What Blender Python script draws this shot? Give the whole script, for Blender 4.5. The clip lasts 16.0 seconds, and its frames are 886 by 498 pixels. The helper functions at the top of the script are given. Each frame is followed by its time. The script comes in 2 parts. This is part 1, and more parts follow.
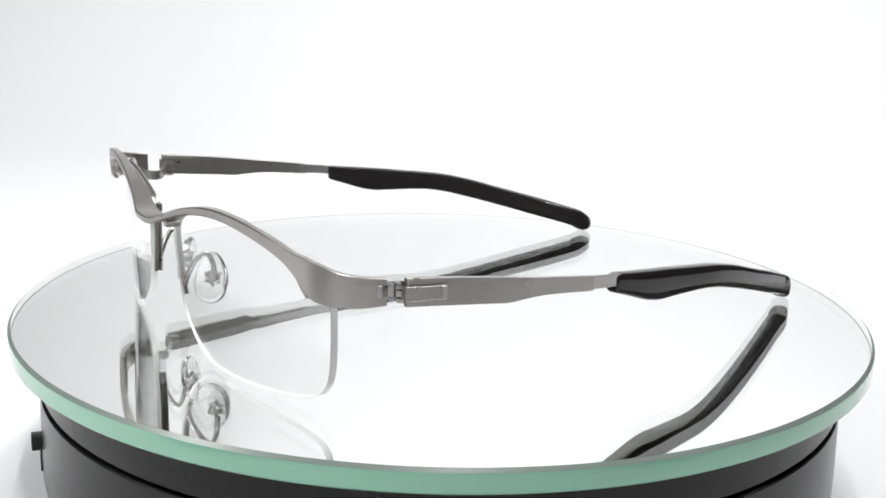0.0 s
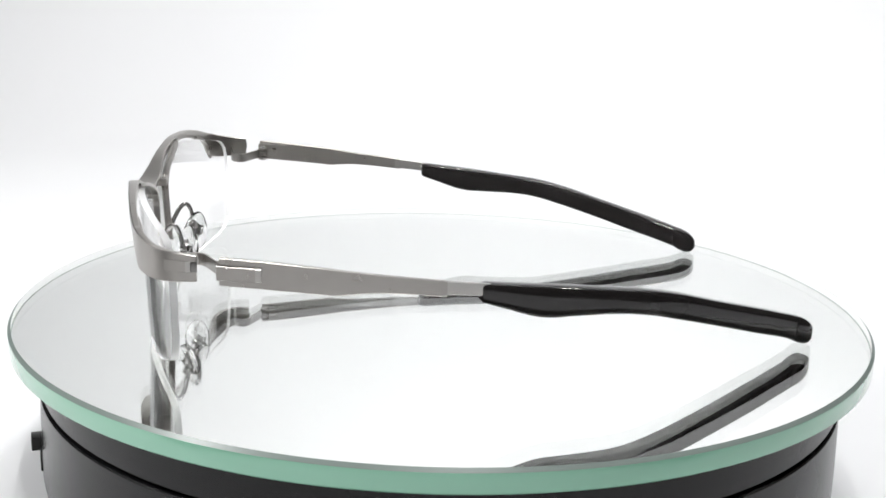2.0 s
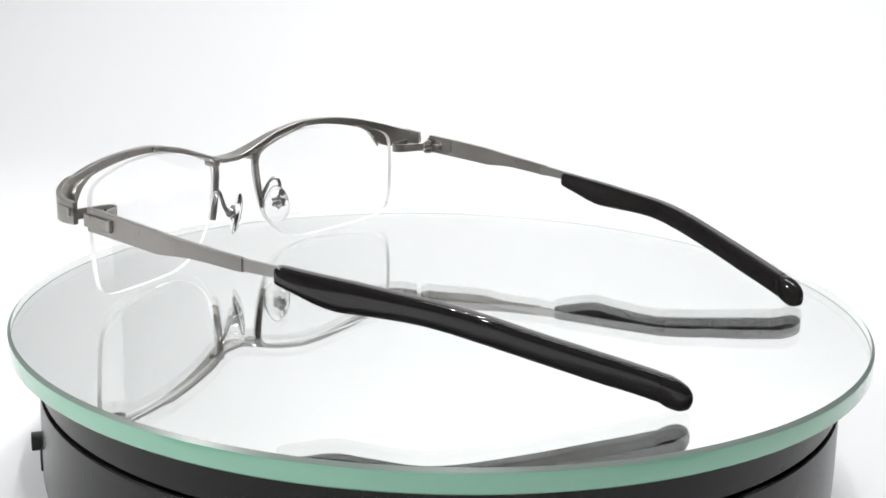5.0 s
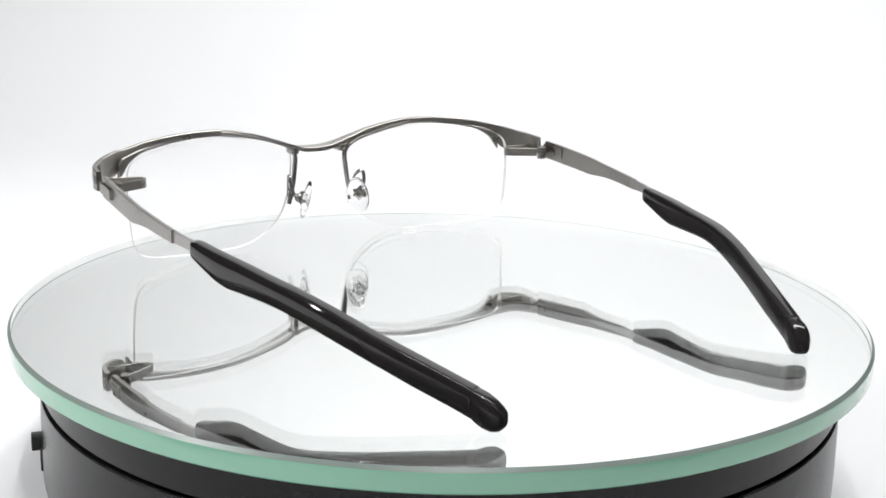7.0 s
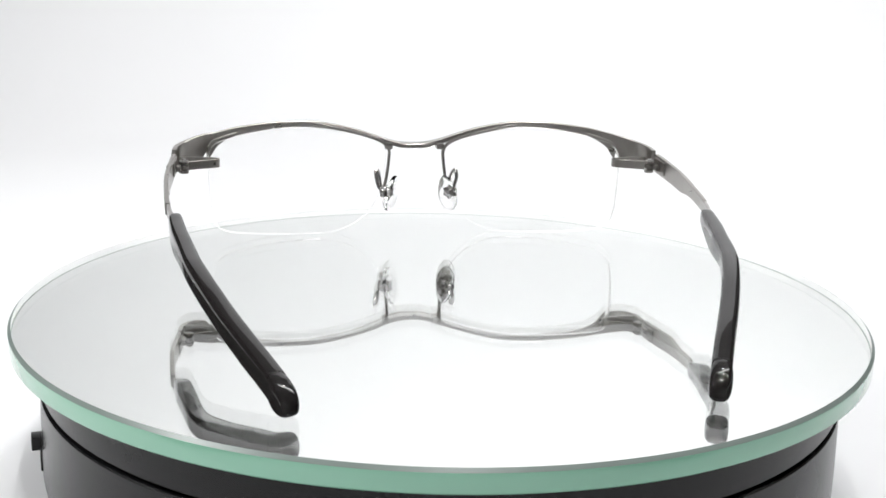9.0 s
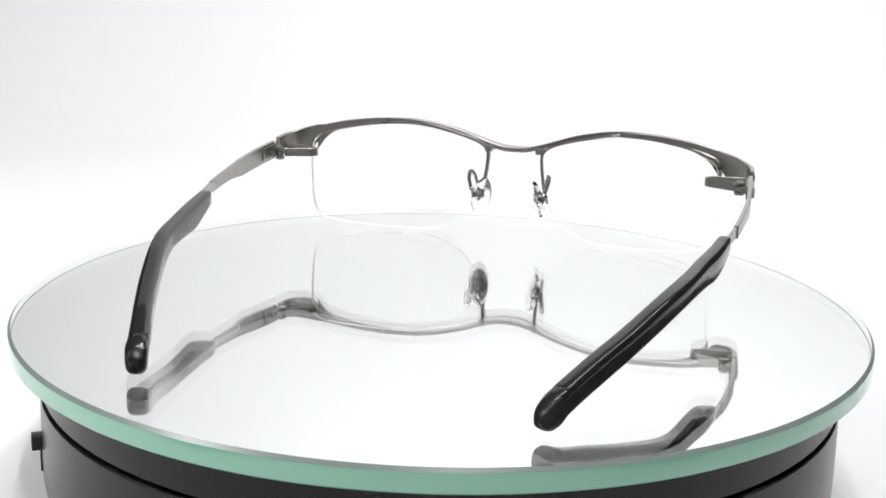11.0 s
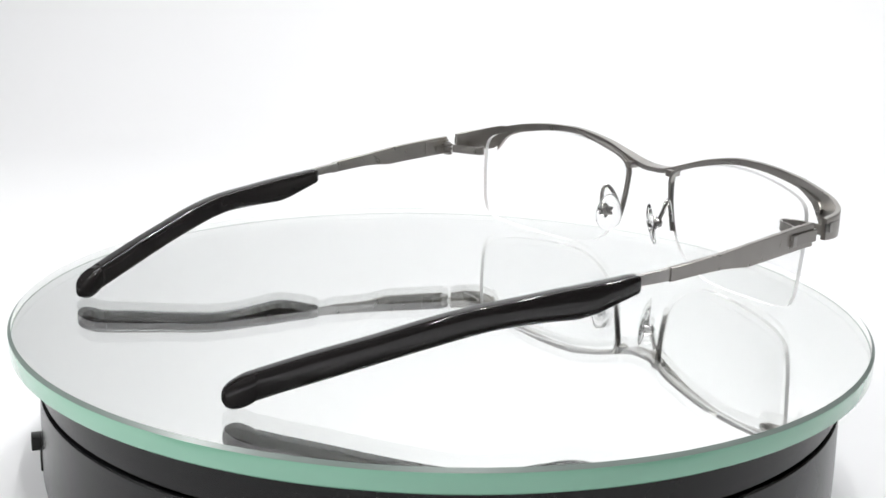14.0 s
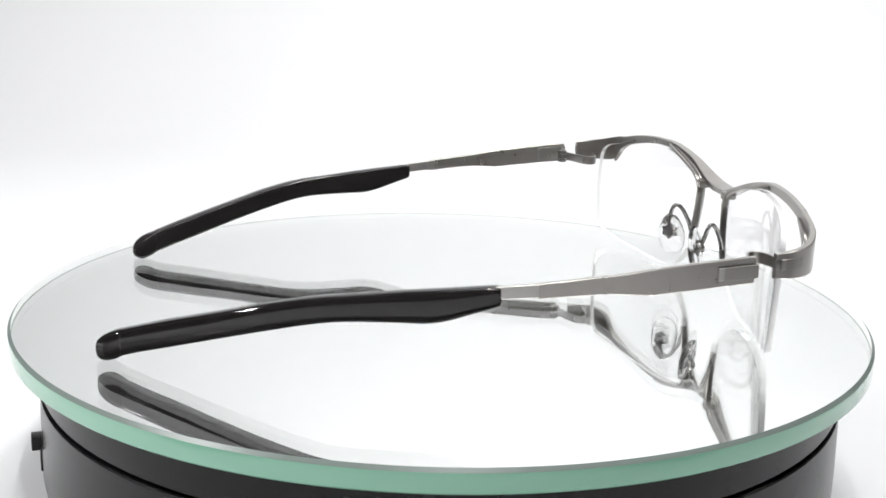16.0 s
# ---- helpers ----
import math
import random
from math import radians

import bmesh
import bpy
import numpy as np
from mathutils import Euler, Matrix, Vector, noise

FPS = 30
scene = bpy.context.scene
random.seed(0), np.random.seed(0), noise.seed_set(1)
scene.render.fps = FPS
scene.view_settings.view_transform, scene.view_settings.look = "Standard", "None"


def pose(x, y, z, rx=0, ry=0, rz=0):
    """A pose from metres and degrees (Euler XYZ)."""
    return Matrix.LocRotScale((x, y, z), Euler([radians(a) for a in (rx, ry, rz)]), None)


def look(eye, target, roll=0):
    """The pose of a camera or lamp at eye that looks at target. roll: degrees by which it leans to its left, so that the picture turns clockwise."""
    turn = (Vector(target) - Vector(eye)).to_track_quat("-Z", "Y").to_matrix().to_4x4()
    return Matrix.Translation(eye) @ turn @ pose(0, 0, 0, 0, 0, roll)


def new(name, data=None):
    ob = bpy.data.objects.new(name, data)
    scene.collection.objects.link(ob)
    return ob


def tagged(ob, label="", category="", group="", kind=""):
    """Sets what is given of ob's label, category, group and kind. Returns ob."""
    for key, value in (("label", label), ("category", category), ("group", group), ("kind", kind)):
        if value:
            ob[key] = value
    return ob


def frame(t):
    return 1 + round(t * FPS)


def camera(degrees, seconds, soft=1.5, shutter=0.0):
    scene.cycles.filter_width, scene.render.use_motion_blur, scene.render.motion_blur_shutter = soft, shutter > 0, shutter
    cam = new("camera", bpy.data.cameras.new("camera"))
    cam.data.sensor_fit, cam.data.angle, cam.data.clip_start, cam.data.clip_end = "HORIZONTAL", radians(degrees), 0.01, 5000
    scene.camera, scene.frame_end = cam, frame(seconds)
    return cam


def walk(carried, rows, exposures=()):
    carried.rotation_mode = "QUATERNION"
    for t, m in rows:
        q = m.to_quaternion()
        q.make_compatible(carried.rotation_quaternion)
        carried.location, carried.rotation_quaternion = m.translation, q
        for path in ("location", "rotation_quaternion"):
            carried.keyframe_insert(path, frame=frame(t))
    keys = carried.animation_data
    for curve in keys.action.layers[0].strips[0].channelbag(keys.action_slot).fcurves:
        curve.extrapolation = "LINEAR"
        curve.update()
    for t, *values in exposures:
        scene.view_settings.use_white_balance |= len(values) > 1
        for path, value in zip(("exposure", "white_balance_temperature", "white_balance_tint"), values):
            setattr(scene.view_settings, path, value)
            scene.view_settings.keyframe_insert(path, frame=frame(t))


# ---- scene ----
TOP = 0.0480                      # height of the mirror disc's upper face above the table
R_DISC = 0.1055                   # radius of the glass disc

# camera: stands still
cam = camera(42.5, 16.0, soft=1.7)
EYE = Vector((0.0, -0.28320, TOP + 0.08295))
AIM = Vector((-0.00043 * math.cos(radians(14.09)), math.cos(radians(14.09)), -math.sin(radians(14.09))))
walk(cam, [(0.0, look(EYE, EYE + AIM, 1.525)), (16.0, look(EYE, EYE + AIM, 1.525))])


def turn_at(t):
    """Angle of the turntable in degrees at t seconds."""
    w = -0.22030
    a = 12.622 * (8.0 - t) + 20.592
    return a + TURN_SIN * math.sin(w * t) + TURN_COS * math.cos(w * t)


TURN_SIN, TURN_COS = -0.968, -0.550

# ---- light ----
scene.view_settings.exposure = 0.14
world = bpy.data.worlds.new("studio_air")
scene.world = world
world.use_nodes = True
world.node_tree.nodes["Background"].inputs[0].default_value = (1, 1, 1, 1)
world.node_tree.nodes["Background"].inputs[1].default_value = 0.05


def area(name, eye, target, sx, sy, watts, color=(1, 1, 1)):
    lamp = bpy.data.lights.new(name, "AREA")
    lamp.shape, lamp.size, lamp.size_y, lamp.energy, lamp.color = "RECTANGLE", sx, sy, watts, color
    ob = new(name, lamp)
    ob.matrix_world = look(eye, target)
    return ob


# added unseen fill lamp; brightens the backdrop and its mirror image
area("wall_fill", (0.30, 0.22, 0.91), (0.12, 0.75, 0.56), 0.85, 0.20, 7.6)
# overhead row after the highlight dots on the tips; last one is added fill
LEDS_AND_FILL = ((0.05, -0.44, 0.70, 1.15), (0.00, -0.22, 0.84, 1.1), (0.10, 0.02, 0.90, 0.95), (0.20, 0.26, 0.90, 0.75),
        (0.46, -0.12, 0.72, 0.5))
for lx, ly, lz, lw in LEDS_AND_FILL:
    area("led_and_fill_lamp", (lx, ly, lz), (0, 0, 0.05), 0.026, 0.026, lw)
# added unseen fill, lightens the table left of the base
area("led_and_fill_lamp", (-0.46, -0.22, 0.46), (-0.20, -0.08, 0.0), 0.03, 0.03, 1.85)


# ---- materials ----
def material(name):
    m = bpy.data.materials.new(name)
    m.use_nodes = True
    return m, m.node_tree.nodes, m.node_tree.links, m.node_tree.nodes["Principled BSDF"]


def surface(name, color, rough, metal=0.0, grain=0.0, grain_scale=800.0, stretch=(1, 1, 1), tone=0.0,
            tone_scale=60.0, coat=0.0, ior=1.5, rough_var=0.0):
    """A principled surface with colour variation at a large scale and fine relief."""
    m, nodes, links, b = material(name)
    b.inputs["Base Color"].default_value = (*color, 1)
    b.inputs["Roughness"].default_value = rough
    b.inputs["Metallic"].default_value = metal
    b.inputs["IOR"].default_value = ior
    b.inputs["Coat Weight"].default_value = coat
    b.inputs["Coat Roughness"].default_value = 0.05
    co = nodes.new("ShaderNodeTexCoord")
    mp = nodes.new("ShaderNodeMapping")
    mp.inputs["Scale"].default_value = stretch
    links.new(co.outputs["Object"], mp.inputs["Vector"])
    if tone or rough_var:
        n = nodes.new("ShaderNodeTexNoise")
        n.inputs["Scale"].default_value = tone_scale
        n.inputs["Detail"].default_value = 4
        links.new(co.outputs["Object"], n.inputs["Vector"])
    if tone:
        mix = nodes.new("ShaderNodeMix")
        mix.data_type = "RGBA"
        mix.inputs["A"].default_value = (*[c * (1 - tone) for c in color], 1)
        mix.inputs["B"].default_value = (*[min(1, c * (1 + tone)) for c in color], 1)
        links.new(n.outputs["Fac"], mix.inputs["Factor"])
        links.new(mix.outputs["Result"], b.inputs["Base Color"])
    if rough_var:
        r = nodes.new("ShaderNodeMapRange")
        r.inputs["To Min"].default_value = max(0.0, rough - rough_var)
        r.inputs["To Max"].default_value = rough + rough_var
        links.new(n.outputs["Fac"], r.inputs["Value"])
        links.new(r.outputs["Result"], b.inputs["Roughness"])
    if grain:
        g = nodes.new("ShaderNodeTexNoise")
        g.inputs["Scale"].default_value = grain_scale
        g.inputs["Detail"].default_value = 3
        links.new(mp.outputs["Vector"], g.inputs["Vector"])
        bump = nodes.new("ShaderNodeBump")
        bump.inputs["Strength"].default_value = grain
        bump.inputs["Distance"].default_value = 0.0002
        links.new(g.outputs["Fac"], bump.inputs["Height"])
        links.new(bump.outputs["Normal"], b.inputs["Normal"])
    return m


def glass(name, color, rough=0.0, ior=1.5):
    m, nodes, links, b = material(name)
    b.inputs["Base Color"].default_value = (*color, 1)
    b.inputs["Roughness"].default_value = rough
    b.inputs["Transmission Weight"].default_value = 1.0
    b.inputs["IOR"].default_value = ior
    return m


PAPER = surface("white_backdrop_paper", (0.86, 0.865, 0.875), 0.9, tone=0.015, tone_scale=3.0, grain=0.05, grain_scale=400)
SIDE_W = surface("dark_side_surround", (0.07, 0.065, 0.06), 0.95, tone=0.05, tone_scale=8.0)
SIDE_E = surface("dark_side_surround_east", (0.07, 0.065, 0.06), 0.95, tone=0.05, tone_scale=8.0)
CEILING = surface("grey_ceiling_surround", (0.28, 0.28, 0.28), 0.95, tone=0.02, tone_scale=8.0, grain=0.1, grain_scale=600)
FRONT = surface("front_bounce_wall", (0.26, 0.255, 0.25), 0.95, tone=0.1, tone_scale=5.0)
ROOM = surface("dark_room_surround", (0.08, 0.077, 0.075), 0.95, tone=0.1, tone_scale=5.0)
STEEL = surface("brushed_titanium", (0.36, 0.344, 0.325), 0.29, metal=1.0, grain=0.04, grain_scale=2500, stretch=(1, 0.06, 1),
                tone=0.06, tone_scale=300, rough_var=0.05)
STEEL_X = surface("brushed_titanium_front", (0.36, 0.344, 0.325), 0.29, metal=1.0, grain=0.04, grain_scale=2500, stretch=(0.06, 1, 1),
                  tone=0.06, tone_scale=300, rough_var=0.05)
BRIGHT = surface("polished_titanium", (0.72, 0.71, 0.70), 0.16, metal=1.0, grain=0.05, grain_scale=1500, tone=0.05, tone_scale=400)
SLOT_SHADE = surface("slot_shade_steel", (0.22, 0.215, 0.21), 0.35, metal=1.0, tone=0.1, tone_scale=500)
ACETATE = surface("black_acetate", (0.016, 0.0145, 0.0145), 0.035, ior=1.47, tone=0.2, tone_scale=150, rough_var=0.03, grain=0.02, grain_scale=250)
PLASTIC = surface("black_base_plastic", (0.007, 0.007, 0.0075), 0.26, ior=1.33, tone=0.15, tone_scale=40, grain=0.04, grain_scale=1800, rough_var=0.05)
# feet and switch plate black; in the gap ring it paints the shade
GROOVE = surface("gap_and_trim_black", (0.004, 0.004, 0.004), 0.7, tone=0.1)
LENS = glass("clear_lens", (0.995, 0.996, 0.996), 0.0, 1.3)
LENS_EDGE = surface("ground_lens_edge", (0.90, 0.90, 0.905), 0.3, tone=0.02, tone_scale=300)
LENS_EDGE.node_tree.nodes["Principled BSDF"].inputs["Transmission Weight"].default_value = 0.4
SILICONE = glass("clear_silicone", (0.98, 0.98, 0.98), 0.05, 1.3)
PLATE = glass("float_glass", (0.992, 0.998, 0.993))
GREEN = surface("green_glass_edge", (0.235, 0.50, 0.36), 0.25, tone=0.06, tone_scale=25, coat=1.0, grain=0.05, grain_scale=600, rough_var=0.05)
CHAMFER = surface("ground_glass_bevel", (0.20, 0.245, 0.225), 0.35, tone=0.12, tone_scale=60, rough_var=0.08)
# white that imitates backdrop light coming through the clear glass edge
EDGE_LINER = surface("white_edge_liner", (0.70, 0.705, 0.71), 0.6, tone=0.04, tone_scale=60)
SATIN = surface("satin_titanium", (0.44, 0.427, 0.413), 0.30, metal=1.0, grain=0.06, grain_scale=2500, stretch=(1, 0.06, 1), tone=0.05, tone_scale=300)
SILVER = surface("silver_backing", (0.982, 0.992, 0.980), 0.0, metal=1.0)


# ---- mesh helpers (millimetres inside, metres outside) ----
MM = 0.001


def part(name, bm, mat, parent, label="", sharp=35, smooth=True):
    """Links a bmesh given in millimetres as one mesh object under its parent."""
    bmesh.ops.recalc_face_normals(bm, faces=bm.faces)
    bmesh.ops.scale(bm, vec=(MM, MM, MM), verts=bm.verts)
    me = bpy.data.meshes.new(name)
    for f in bm.faces:
        f.smooth = smooth
    bm.to_mesh(me)
    bm.free()
    if smooth:
        me.set_sharp_from_angle(angle=radians(sharp))
    for m in (mat if isinstance(mat, (list, tuple)) else [mat]):
        me.materials.append(m)
    ob = new(name, me)
    ob.parent = parent
    if label:
        ob["label"] = label
    return ob


def spline(rows, n):
    """Catmull-Rom through rows of numbers, n steps between two rows."""
    a = np.array(rows, float)
    a = np.vstack([2 * a[0] - a[1], a, 2 * a[-1] - a[-2]])
    out = []
    for i in range(1, len(a) - 2):
        for k in range(n):
            t = k / n
            p0, p1, p2, p3 = a[i - 1:i + 3]
            out.append(0.5 * (2 * p1 + (p2 - p0) * t + (2 * p0 - 5 * p1 + 4 * p2 - p3) * t * t + (3 * p1 - p0 - 3 * p2 + p3) * t ** 3))
    out.append(a[-2])
    return np.array(out)


def box_section(c):
    """Rectangle with cut corners, half size 1; c: the share that is cut."""
    return lambda hw, hh: [(sx * (hw - (0 if k else cut)), sy * (hh - (cut if k else 0)))
                           for cut in (min(hw, hh) * c,)
                           for sx, sy, k in ((1, -1, 1), (1, 1, 1), (1, 1, 0), (-1, 1, 0), (-1, 1, 1), (-1, -1, 1), (-1, -1, 0), (1, -1, 0))]


def round_section(p, n=20):
    """Superellipse: p 1 is an ellipse, towards 0 a box."""
    def f(hw, hh):
        out = []
        for i in range(n):
            a = 2 * math.pi * i / n
            c, s = math.cos(a), math.sin(a)
            out.append((hw * math.copysign(abs(c) ** p, c), hh * math.copysign(abs(s) ** p, s)))
        return out
    return f


def loft(rings, bm=None, cap=True):
    bm = bm or bmesh.new()
    rows = [[bm.verts.new(p) for p in ring] for ring in rings]
    n = len(rows[0])
    for a, b in zip(rows, rows[1:]):
        for i in range(n):
            bm.faces.new((a[i], a[(i + 1) % n], b[(i + 1) % n], b[i]))
    if cap:
        bm.faces.new(rows[0])
        bm.faces.new(rows[-1][::-1])
    return bm


def ribbon(st, section):
    """A bar that stands upright: rows of x, y, top, bottom, depth along its plan."""
    rings = []
    for i, (x, y, zt, zb, d) in enumerate(st):
        a, b = st[max(i - 1, 0)], st[min(i + 1, len(st) - 1)]
        t = Vector((b[0] - a[0], b[1] - a[1], 0)).normalized()
        nrm = Vector((-t.y, t.x, 0))
        rings.append([Vector((x, y, (zt + zb) / 2)) + nrm * u + Vector((0, 0, v)) for u, v in section(d / 2, (zt - zb) / 2)])
    return loft(rings)


def wire(points, r, n=10, steps=6, flat=1.0):
    """A round wire through points, with no twist."""
    pts = [Vector(p) for p in spline(points, steps)]
    up, rings = Vector((0.13, 0.21, 0.97)), []
    for i, p in enumerate(pts):
        t = (pts[min(i + 1, len(pts) - 1)] - pts[max(i - 1, 0)]).normalized()
        side = t.cross(up).normalized()
        up = side.cross(t).normalized()
        rings.append([p + side * (r * math.cos(2 * math.pi * k / n)) + up * (r * flat * math.sin(2 * math.pi * k / n)) for k in range(n)])
    return loft(rings)


def channel(points, s):
    """A flat bar with a groove along its outer face, swept through points."""
    pts = [Vector(p) for p in spline(points, 5)]
    sec = [(-0.5, -0.8), (-0.3, -1.0), (0.45, -1.0), (0.55, -0.9), (0.55, -0.4), (0.1, -0.3), (0.1, 0.3), (0.55, 0.4), (0.55, 0.9), (0.45, 1.0), (-0.3, 1.0), (-0.5, 0.8)]
    rings = []
    for i, p in enumerate(pts):
        t = (pts[min(i + 1, len(pts) - 1)] - pts[max(i - 1, 0)]).normalized()
        nrm = t.cross(Vector((0, 1, 0))).normalized() * s
        deep = nrm.cross(t).normalized()
        rings.append([p + nrm * (0.8 * a) + deep * (0.85 * b) for a, b in sec])
    return loft(rings)


def turned(profile, n=96, bm=None, closed=False):
    """A turned body: rows of radius and height."""
    bm = bm or bmesh.new()
    rows = []
    for r, z in profile:
        rows.append([bm.verts.new((r * math.cos(2 * math.pi * k / n), r * math.sin(2 * math.pi * k / n), z)) for k in range(n)])
    pairs = list(zip(rows, rows[1:])) + ([(rows[-1], rows[0])] if closed else [])
    for a, b in pairs:
        for i in range(n):
            bm.faces.new((a[i], a[(i + 1) % n], b[(i + 1) % n], b[i]))
    if not closed:
        bm.faces.new(rows[0])
        bm.faces.new(rows[-1])
    return bm


def block(c, size, bevel=0.2, m=None):
    bm = bmesh.new()
    bmesh.ops.create_cube(bm, size=1)
    bmesh.ops.scale(bm, vec=size, verts=bm.verts)
    if bevel:
        bmesh.ops.bevel(bm, geom=bm.edges[:], offset=bevel, segments=2, affect="EDGES", profile=0.6)
    if m:
        bmesh.ops.transform(bm, matrix=m, verts=bm.verts)
    bmesh.ops.translate(bm, vec=c, verts=bm.verts)
    return bm


def moved(bm, m):
    bmesh.ops.transform(bm, matrix=m, verts=bm.verts)
    return bm


# ---- the white backdrop and the unseen surfaces around it ----
def sheet(name, bm, mat, label):
    ob = part(name, bm, mat, None)
    return tagged(ob, label, "studio", kind="structure")


def build_set():
    # table paper that sweeps up into the back wall: one bent sheet with thickness
    prof = [(-190, 0), (300, 0), (500, 0)]
    prof += [(500 + 250 * math.sin(a), 250 - 250 * math.cos(a)) for a in [math.pi / 2 * k / 16 for k in range(1, 17)]]
    prof += [(750, 950)]
    bm = bmesh.new()
    up = [[bm.verts.new((x, y, z)) for y, z in prof] for x in (-520, 520)]
    low = [[bm.verts.new((x, y + (8 if z > 200 else 0), z - 8)) for y, z in prof] for x in (-520, 520)]
    for a, b in (up, low):
        for i in range(len(prof) - 1):
            bm.faces.new((a[i], a[i + 1], b[i + 1], b[i]))
    for k in (0, 1):
        for i in range(len(prof) - 1):
            bm.faces.new((up[k][i], up[k][i + 1], low[k][i + 1], low[k][i]))
    for i in (0, -1):
        bm.faces.new((up[0][i], up[1][i], low[1][i], low[0][i]))
    sheet("backdrop", bm, PAPER, "seamless white paper backdrop sweeping up behind the turntable")
    # unseen dark wall and table top, added to dim what the metal reflects
    sheet("wall_north", block((0, 775, 470), (1800, 8, 960), 0), ROOM, "unseen dark wall behind the paper backdrop, added to darken reflections")
    sheet("table", block((0, -90, -13), (1800, 1720, 8), 0), ROOM, "unseen dark table top, added to darken reflections in the metal")
    # unseen reflector: brightens the temple that faces the camera
    sheet("bounce_sheet", block((0, -404, -1), (460, 420, 2), 0), PAPER, "unseen white sheet before the turntable, added for the metal to reflect")
    # side walls out of view, kept near black for darker reflections
    sheet("wall_west", block((-905, -100, 470), (8, 1700, 960), 0), SIDE_W, "unseen dark side wall, added to darken reflections in the metal")
    sheet("wall_east", block((905, -100, 470), (8, 1700, 960), 0), SIDE_E, "unseen dark side wall, added to darken reflections in the metal")
    # unseen ceiling, added; its grey sets how dark the tips reflect
    sheet("ceiling", block((0, -100, 956), (1800, 1720, 8), 0), CEILING, "unseen grey ceiling closing the set, toned for the reflections")
    # unseen wall, lighter than the sides to lift reflections in metal and tips
    sheet("wall_south", block((0, -955, 470), (1800, 8, 960), 0), FRONT, "unseen grey wall behind the camera, added to brighten reflections")


build_set()


# ---- turntable ----
def build_turntable():
    t = new("turntable")
    t.location = (0, 0, TOP)
    tagged(t, "round black plastic display turntable with a side switch", "turntable")
    # turning plate, body with rounded foot, a black ring painting the shade between them
    plate = part("turning_plate", turned([(20, -5.2), (98.0, -5.2), (98.8, -5.8), (99.0, -15.1), (98.5, -15.6), (20, -15.6)], 128, closed=True),
                 PLASTIC, t, "black turning plate")
    part("gap_ring", turned([(97.0, -14.9), (97.0, -17.2)], 128), GROOVE, t, "black ring in the gap, its colour standing in for shade")
    part("base", turned([(60, -16.3), (98.9, -16.3), (99.3, -16.6), (99.7, -30), (99.7, -37), (99.0, -41), (97.2, -44.5), (94, -46.6), (60, -46.6)], 128),
         PLASTIC, t, "glossy black base")
    for k in range(4):
        a = math.pi / 4 + k * math.pi / 2
        part("foot", moved(turned([(6, -48), (7, -47.4), (7, -46.4), (6, -46.2)], 24), Matrix.Translation((75 * math.cos(a), 75 * math.sin(a), 0))), GROOVE, t)
    m = Matrix.Rotation(math.pi + radians(20.2), 4, "Z")
    sw = part("switch", moved(block((99.9, 0, -28.6), (4.0, 4.0, 3.3), 0.3), m), PLASTIC, t, "small black rocker switch")
    part("switch_plate", moved(block((99.5, 0, -32.4), (1.2, 5.0, 6.0), 0.25), m), GROOVE, sw)
    return plate


turning_plate = build_turntable()


# ---- mirror disc ----
def build_disc():
    d = new("mirror_disc")
    d.location = (0, 0, TOP)
    tagged(d, "round mirror disc of thick green-edged glass on the turntable", "mirror")
    R, c, th = R_DISC * 1000, 0.75, 4.9
    bm = bmesh.new()
    bm.faces.new([bm.verts.new(((R - c) * math.cos(2 * math.pi * k / 256), (R - c) * math.sin(2 * math.pi * k / 256), 0)) for k in range(256)])
    g = part("glass_face", bm, PLATE, d, "clear polished glass face", smooth=False)
    g.visible_shadow = False
    part("bevel", turned([(R - c, 0), (R - 0.04, -c), (R - 0.3, -c), (R - c - 0.02, -0.22)], 256, closed=True), CHAMFER, d, "ground grey-green bevel")
    part("rim", turned([(R - 0.03, -c - 0.01), (R, -c - 0.1), (R, -th + 0.35), (R - 0.35, -th), (R - 0.55, -th), (R - 0.4, -c - 0.01)], 256, closed=True), GREEN, d, "green glass edge")
    # added ring, so that the far edge looks bright as if seen through
    part("edge_liner", turned([(R - 0.45, -c - 0.02), (R - 0.58, -th + 0.05), (R - 0.63, -th + 0.05), (R - 0.5, -c - 0.02)], 256, closed=True), EDGE_LINER, d, "white ring added for the backdrop light through the glass edge")
    part("silvering", turned([(R - 0.6, -th + 0.04), (R - 0.6, -th - 0.1)], 256), SILVER, d, "silver mirror backing")
    return d


mirror_disc = build_disc()


# ---- eyeglasses ----
X0, Y0 = 1.3, 0.8


def lens_y(x, z):
    return 70.9 - 10.3 * (abs(x) / 60) ** 2.6 + (z - 18) * 0.045


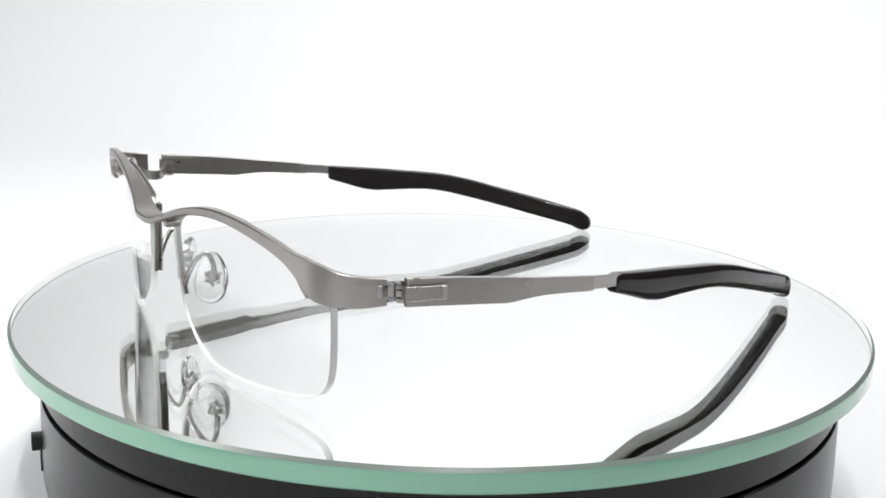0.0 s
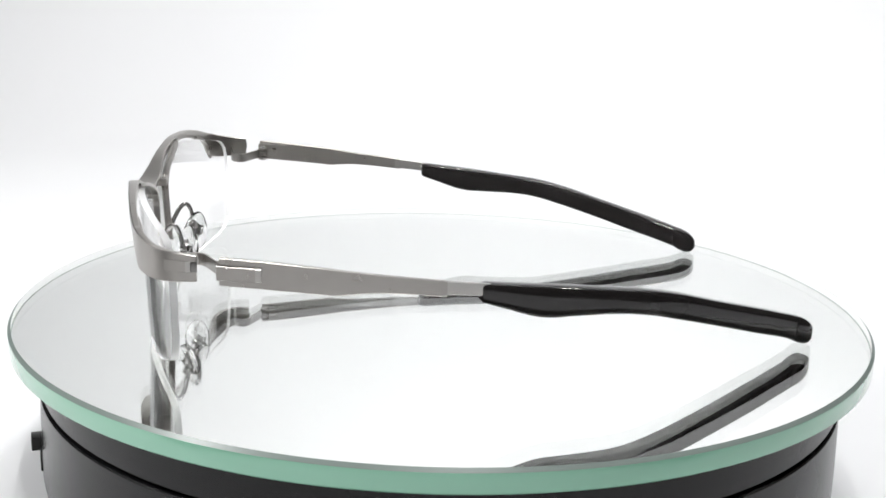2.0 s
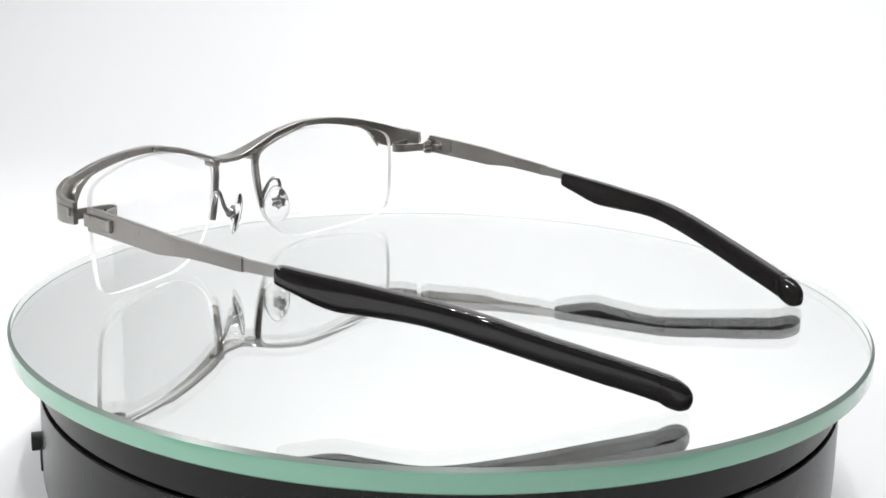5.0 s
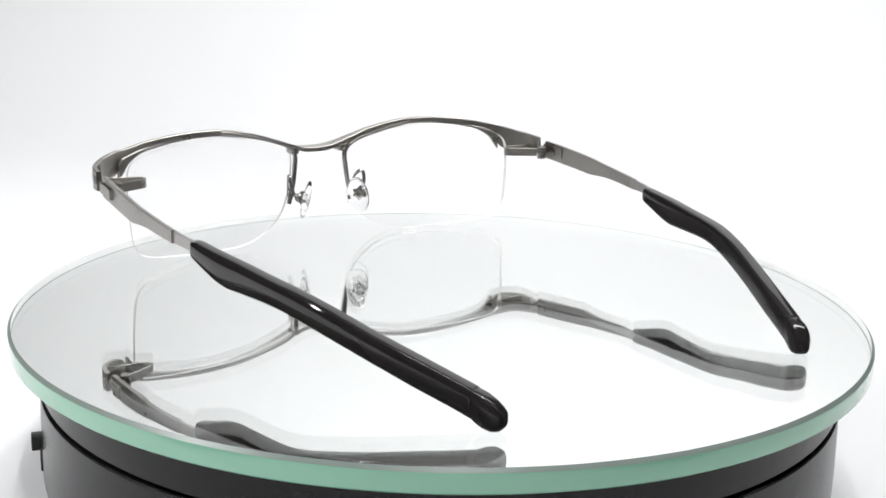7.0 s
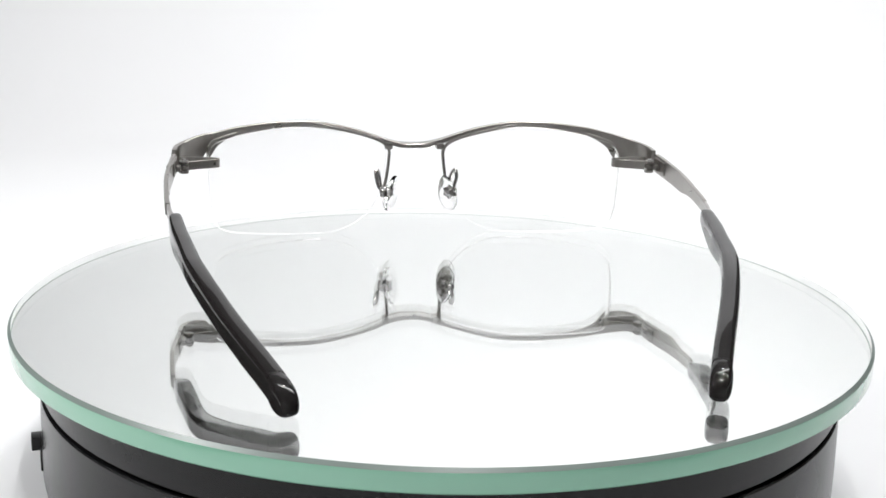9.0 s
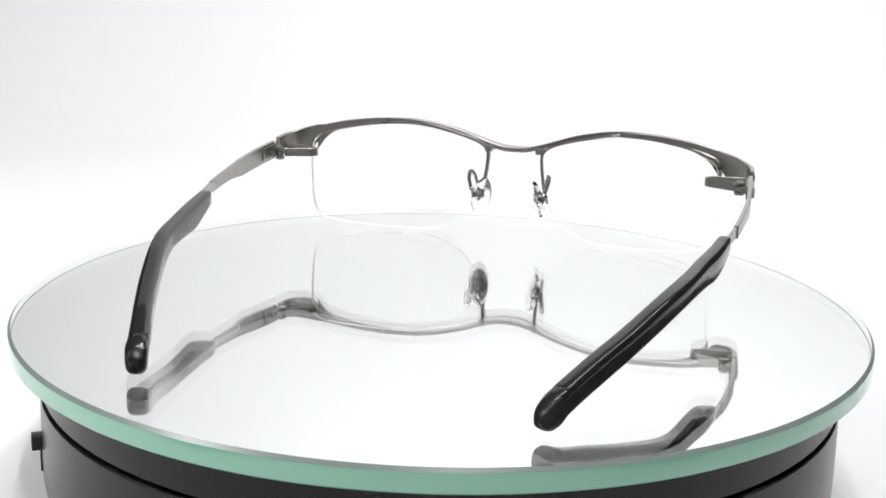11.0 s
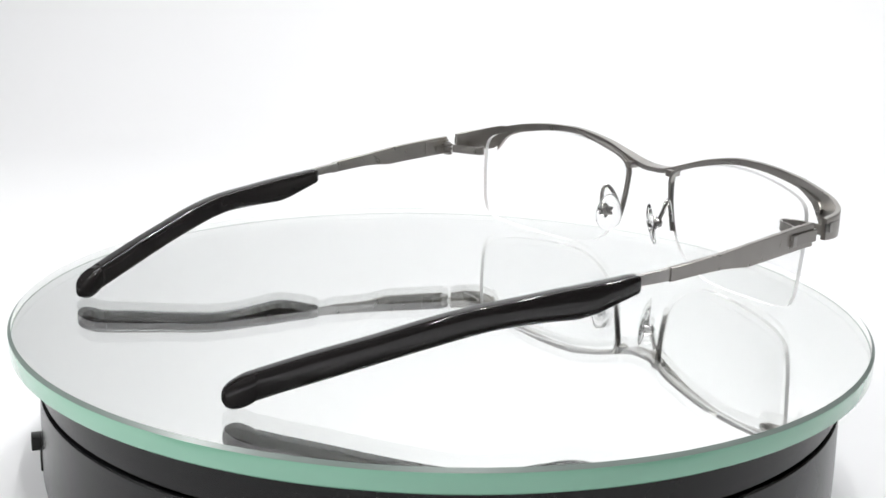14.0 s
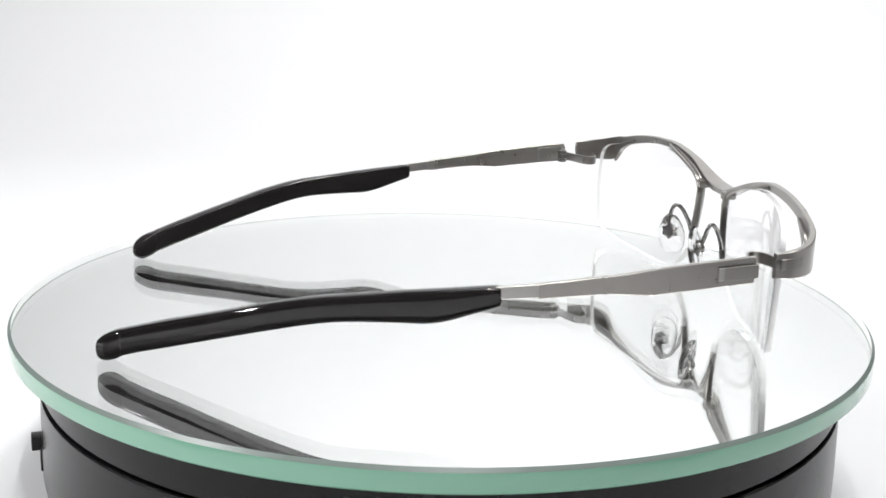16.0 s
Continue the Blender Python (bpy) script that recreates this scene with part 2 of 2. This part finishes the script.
def build_temple(root, s):
    sec = box_section(0.22)
    rows = [(72.0, 49.4, 28.9, 23.4, 1.2), (72.1, 45, 28.5, 23.05, 1.2), (72.3, 38, 27.7, 22.4, 1.2), (72.4, 31, 26.8, 21.75, 1.2),
            (72.35, 27.5, 26.3, 21.4, 1.2), (72.2, 24, 25.75, 21.6, 1.2), (71.8, 19, 25.0, 21.7, 1.2), (71.2, 12, 24.15, 21.2, 1.2), (70.5, 5.9, 23.4, 20.6, 1.2)]
    st = [(s * x, y, a - 0.15 - 0.012 * max(0.0, y - 18), b - 0.45, d) for x, y, a, b, d in spline(rows, 5)]
    t = part("temple", ribbon(st, sec), STEEL, root, "flat brushed grey metal temple arm")
    rows = [(70.4, 7.5, 23.2, 20.5, 0.9), (69.95, 3, 22.85, 20.2, 0.9), (68.9, -2, 22.3, 19.8, 0.85), (68.3, -5, 21.9, 19.6, 0.8)]
    part("core_bar", ribbon([(s * x, y, a, b, d) for x, y, a, b, d in spline(rows, 4)], sec), SATIN, t, "thin satin end of the metal arm")
    # raised clip plate and small stud
    rows = [(72.6, 49.9, 27.0, 24.1, 1.1), (72.72, 45.9, 26.7, 23.9, 1.1), (72.82, 42.0, 26.4, 23.7, 1.1)]
    part("clip_plate", ribbon([(s * x, y, a, b, d) for x, y, a, b, d in spline(rows, 3)], sec), STEEL, t, "raised clip plate")
    # raised rear end; its lighter metal imitates the bevel's highlight
    rows = [(72.8, 42.6, 26.5, 23.7, 1.5), (72.84, 42.1, 26.45, 23.68, 1.5), (72.86, 41.5, 26.4, 23.65, 1.3)]
    part("clip_edge", ribbon([(s * x, y, a, b, d) for x, y, a, b, d in rows], box_section(0.4)), SATIN, t, "raised end of the clip plate, in lighter metal for its highlight")
    rows = [(71.25, 49.7, 27.6, 23.9, 0.5), (71.4, 44, 27.2, 23.5, 0.5), (71.5, 41, 26.9, 23.3, 0.5)]
    part("inner_plate", ribbon([(s * x, y, a, b, d) for x, y, a, b, d in spline(rows, 3)], sec), STEEL, t)
    m = Matrix.Translation((s * 70.95, 17.0, 23.3)) @ Matrix.Rotation(math.pi / 2, 4, "Y")
    part("stud", moved(turned([(0.2, -0.2), (0.3, -0.12), (0.3, 0.12), (0.2, 0.2)], 14), m), BRIGHT, t)
    # curved black tip; the two arms are spread a little differently
    def lean(y):
        if s > 0:
            return float(np.interp(y, (-80, -72, -44, -36, -20, 0), (0.4, 0.6, 0.9, 0.9, 0.3, 0.2)))
        return float(np.interp(y, (-80, -72, -64, -44, -36, -28, -15, 0), (0.9, 1.2, 1.5, 1.4, 1.2, 0.7, 0.2, 0.0)))

    def reach(y):
        return y - (1.5 if s < 0 else 1.1) * max(0.0, -y - 1) / 79

    def sag(y):
        return float(np.interp(y, (-81, -76, -70, -55, -36, -15, 0), (0.0, 0.0, 0.0, -0.2, -0.4, -0.3, -0.15)))

    rows = [(68.3, -0.9, 21.6, 19.2, 1.5), (68.2, -1.3, 22.35, 18.5, 2.9), (67.9, -3, 22.45, 17.9, 3.4), (67.3, -6.5, 22.15, 16.8, 3.7), (66.5, -11, 21.8, 15.35, 3.9),
            (65.6, -15.2, 21.45, 14.6, 4.0), (64.4, -20, 21.0, 14.6, 4.0), (61.9, -30, 19.85, 14.45, 4.1), (59.8, -36.5, 18.9, 13.6, 4.2),
            (56.8, -44.5, 16.9, 11.5, 4.2), (52.6, -54.5, 13.8, 8.5, 4.3), (48.2, -64, 10.9, 5.4, 4.3), (45.2, -70.6, 8.75, 3.35, 4.3), (43.75, -73.9, 7.7, 2.25, 4.3), (43.5, -74.5, 7.5, 2.05, 4.3), (43.42, -74.7, 7.4, 2.1, 4.2), (43.36, -74.85, 7.2, 2.3, 3.95)]
    st = [(s * (x + lean(y)), reach(y), a + sag(y) + 0.35 * min(1.0, max(0.0, -y - 25) / 20), b + sag(y), d) for x, y, a, b, d in spline(rows, 5)]
    tip = part("temple_tip", ribbon(st, round_section(0.52, 36)), ACETATE, t, "glossy black curved temple tip", sharp=60)
    rows = [(43.9, -73.6, 7.6, 2.5, 3.8), (43.45, -74.6, 7.35, 2.1, 4.1), (43.3, -75.0, 7.3, 1.8, 4.35), (42.95, -75.9, 7.05, 1.2, 4.6), (42.4, -77.2, 6.6, 0.65, 4.75),
            (41.7, -78.5, 5.9, 0.4, 4.5), (41.0, -79.7, 4.9, 0.8, 3.5), (40.7, -80.3, 4.0, 1.6, 2.2), (40.6, -80.5, 3.2, 2.3, 0.8)]
    part("end_cap", ribbon([(s * (x + lean(y)), reach(y), a + sag(y) + 0.35 * min(1.0, max(0.0, y + 80.5) / 4), b + sag(y), d) for x, y, a, b, d in spline(rows, 4)], round_section(0.62, 32)), ACETATE, tip, "rounded black end cap", sharp=60)


def build_front(root):
    half = [(4, 73.8, 28.55, 27.1, 5.0), (8, 73.3, 29.6, 28.2, 4.5), (13, 72.9, 31.3, 29.9, 3.5), (20, 72.5, 33.5, 32.0, 2.5),
            (30, 71.4, 35.4, 33.6, 2.2), (38, 70.3, 35.7, 33.8, 1.9), (46, 69.2, 35.3, 33.1, 1.6), (54, 67.8, 34.3, 31.7, 1.4),
            (58.5, 66.8, 33.4, 30.3, 1.3), (61.5, 66.1, 32.7, 28.6, 1.3), (63.4, 65.5, 32.25, 26.9, 1.3), (65.0, 64.9, 31.85, 25.0, 1.3), (67.0, 63.8, 31.35, 24.3, 1.3),
            (69.4, 62.0, 30.55, 24.0, 1.3), (71.1, 59.6, 30.0, 23.95, 1.3), (72.0, 57.0, 29.55, 23.95, 1.3), (72.2, 53.6, 29.1, 24.0, 1.3)]
    rows = [(-x, *r) for x, *r in half[::-1]] + [(0, 73.9, 28.3, 27.0, 5.2)] + half
    rows = [(x, y, a + 0.003 * x - 0.4, b + 0.003 * x - 0.4, d) if abs(x) < 62 else (x, y, a - 0.2, b - 0.2, d) for x, y, a, b, d in rows]
    part("brow_bar", ribbon(spline(rows, 5), box_section(0.25)), STEEL_X, root, "brushed grey half-rim brow bar with bridge")
    for s in (-1, 1):
        # inner rim that holds the lens along the nose
        path = [(32, 70.4, 34.2), (29, 69.8, 33.85), (22, 69.8, 32.4), (14.5, 70.0, 30.4), (10.4, 70.0, 28.6), (8.6, 70.0, 26.2), (8.7, 69.9, 22.5), (9.5, 69.7, 17), (10.9, 69.5, 11.6)]
        part("inner_rim", channel([(s * x + 0.5, y, z) for x, y, z in path], -s), STEEL, root, "slim grooved metal rim beside the nose")
        part("bridge_joint", block((s * 8.1, 71.5, 27.5), (2.5, 4.4, 2.0), 0.5), STEEL, root, "solid joint between bridge and rim")
        part("rim_joint", block((s * 31.0, 70.4, 33.9), (1.3, 1.4, 0.9), 0.3), SATIN, root)
        # bracket that grips the lens at its upper outer corner
        rows = [(63.4, 64.7, 28.2, 24.2, 1.3), (62.2, 65.2, 29.8, 25.9, 1.5), (60.4, 65.7, 30.6, 28.3, 1.6), (57.5, 66.3, 31.5, 30.2, 1.2), (54.5, 67.0, 32.2, 31.5, 0.8)]
        part("lens_bracket", ribbon([(s * x, y, a, b, d) for x, y, a, b, d in spline(rows, 5)], box_section(0.3)), STEEL_X, root, "dark metal bracket gripping the lens corner")
        # raised plate on the end piece
        part("end_plate", ribbon([(s * x, y, a, b, 0.5) for x, y, a, b in ((71.75, 59.6, 28.1, 25.9), (72.45, 57.5, 28.0, 25.8), (72.75, 55.0, 27.8, 25.6))], box_section(0.2)),
             STEEL, root, "raised plate on the end piece")
        # edge strip whose lighter metal stands in for a highlight
        part("plate_edge", ribbon([(s * x, y, 27.85, 25.6, 0.7) for x, y in ((72.72, 55.6), (72.76, 55.1), (72.78, 54.7))], box_section(0.4)), SATIN, root, "rear edge of the end plate, in lighter metal for its highlight")
        # no hole is cut: the slot's shade is this block's dark colour
        part("end_slot", block((s * 72.7, 54.1, 26.7), (0.4, 1.3, 2.0), 0.12), SLOT_SHADE, root, "dark block standing in for the shaded slot in the end piece")
        # spring loop and hinge barrel
        loop = spline([(71.0, 58.0), (67, 57.6), (62.5, 57.1), (60.2, 56.0), (59.7, 54.5), (61, 53.0), (64, 51.6), (68.2, 49.6)], 5)
        h = part("hinge_loop", ribbon([(s * x, y, 26.2, 23.7, 0.6) for x, y in loop], box_section(0.3)), STEEL, root, "curved spring loop of the hinge")
        for z0, z1 in ((22.9, 24.0), (24.1, 25.5), (25.6, 26.7)):
            part("knuckle", moved(turned([(0.9, z0), (1.35, z0 + 0.15), (1.35, z1 - 0.15), (0.9, z1)], 20), Matrix.Translation((s * 69.2, 48.4, 0))), STEEL, h)
        part("screw", moved(turned([(0.5, 26.6), (0.75, 26.7), (0.75, 27.0), (0.5, 27.15)], 16), Matrix.Translation((s * 69.2, 48.4, 0))), BRIGHT, h)
        part("hinge_leaf", block((s * 70.6, 46.6, 24.9), (1.4, 4.5, 1.6), 0.2), STEEL, h)


def build_lens(root, s):
    outline = [(9.2, 27.6), (12, 29.0), (16, 30.4), (22, 31.9), (30, 33.0), (38, 33.0), (46, 32.4), (53, 31.4), (57.5, 30.6), (60.6, 29.6), (62.3, 27.8), (62.9, 25.0), (63.0, 20.0), (62.7, 13.5),
               (62.2, 8.8), (61.0, 5.2), (58.6, 3.2), (53.5, 1.9), (46, 1.0), (38, 0.45), (31, 0.25), (25, 0.8), (19.5, 2.8), (15.4, 5.8), (12.8, 8.8), (11.3, 12), (9.9, 17), (9.0, 23)]
    ring = spline(outline + [outline[0]], 4)[:-1]
    c = ring.mean(axis=0)
    bm = bmesh.new()
    th = 1.5
    faces = {}
    for side in (0, 1):
        rows = []
        for k in (1.0, 0.92, 0.75, 0.5, 0.25):
            row = []
            for x, z in ring:
                px, pz = c[0] + (x - c[0]) * k, c[1] + (z - c[1]) * k
                row.append(bm.verts.new((s * px, lens_y(px, pz) + (th / 2 if side == 0 else -th / 2), pz)))
            rows.append(row)
        n = len(ring)
        for a, b in zip(rows, rows[1:]):
            for i in range(n):
                bm.faces.new((a[i], a[(i + 1) % n], b[(i + 1) % n], b[i]))
        mid = bm.verts.new((s * c[0], lens_y(*c) + (th / 2 if side == 0 else -th / 2), c[1]))
        for i in range(n):
            bm.faces.new((rows[-1][i], rows[-1][(i + 1) % n], mid))
        faces[side] = rows[0]
    for i in range(n):
        f = bm.faces.new((faces[0][i], faces[0][(i + 1) % n], faces[1][(i + 1) % n], faces[1][i]))
        f.material_index = 1
    ob = part("lens", bm, [LENS, LENS_EDGE], root, "clear lens with a frosted rimless lower edge", sharp=40)
    ob.visible_shadow = False


def build_nose_pad(root, s):
    arm = [(10.6, 69.4, 14.0), (10.9, 68.6, 16.5), (11.5, 67.2, 19.3), (12.1, 65.9, 20.7), (12.5, 64.8, 20.5), (12.5, 64.0, 18.6), (11.9, 63.5, 16.4), (11.4, 63.2, 15.2)]
    a = part("pad_arm", wire([(s * x, y, z) for x, y, z in arm], 0.58, 12, 6), BRIGHT, root, "thin bent metal nose pad arm")
    # oval pad, its face towards the nose and the back
    bm = bmesh.new()
    bmesh.ops.create_uvsphere(bm, u_segments=28, v_segments=16, radius=1)
    for v in bm.verts:
        x, y, z = v.co
        v.co = (x * 1.15 + 0.35 * (1 - y * y - z * z * 0.6), y * 3.7 * (1 - 0.18 * z), z * 5.8)
    m = Matrix.Translation((s * 8.8 + 0.8, 62.9, 14.0)) @ Matrix.Rotation(s * radians(40), 4, "Z") @ Matrix.Rotation(s * radians(-12), 4, "Y") @ Matrix.Diagonal((-s, 1, 1, 1))
    pad = part("nose_pad", moved(bm, m), SILICONE, root, "clear silicone nose pad", sharp=80)
    # star-shaped metal holder and its screw
    bm = bmesh.new()
    rows = []
    for zz, k in ((-1.0, 0.45), (-0.7, 0.8), (-0.4, 1), (0.4, 1), (0.7, 0.7)):
        rows.append([Vector(((2.2 if i % 2 == 0 else 1.5) * k * math.cos(math.pi * i / 6), (2.2 if i % 2 == 0 else 1.5) * k * math.sin(math.pi * i / 6), zz)) for i in range(12)])
    m2 = Matrix.Translation((s * 9.8 + 0.6, 62.9, 14.4)) @ Matrix.Rotation(s * radians(40), 4, "Z") @ Matrix.Rotation(math.pi / 2, 4, "Y")
    part("pad_holder", moved(loft(rows), m2), BRIGHT, pad, "star-shaped metal holder", sharp=30)
    bm = bmesh.new()
    bmesh.ops.create_uvsphere(bm, u_segments=16, v_segments=10, radius=1.4)
    part("pad_screw", moved(bm, Matrix.Translation((s * 10.8 + 0.6, 63.1, 14.6))), BRIGHT, pad)


def build_eyeglasses():
    root = new("eyeglasses")
    root.location = (0, 0, TOP)
    tagged(root, "half-rim eyeglasses of brushed grey metal with black tips on mirror", "eyeglasses")
    build_front(root)
    for s in (-1, 1):
        build_temple(root, s)
        build_lens(root, s)
        build_nose_pad(root, s)
    for ob in root.children:
        ob.location.x += X0 * MM
        ob.location.y += Y0 * MM
        ob.location.z -= 0.3 * MM
    return root


eyeglasses = build_eyeglasses()


# ---- movement ----
def motions():
    times = [0.5 * k for k in range(33)]
    walk(eyeglasses, [(t, pose(0, 0, TOP, 0, 0, turn_at(t))) for t in times])
    walk(mirror_disc, [(t, pose(0, 0, TOP, 0, 0, turn_at(t))) for t in times])
    walk(turning_plate, [(t, pose(0, 0, 0, 0, 0, turn_at(t))) for t in times])


motions()
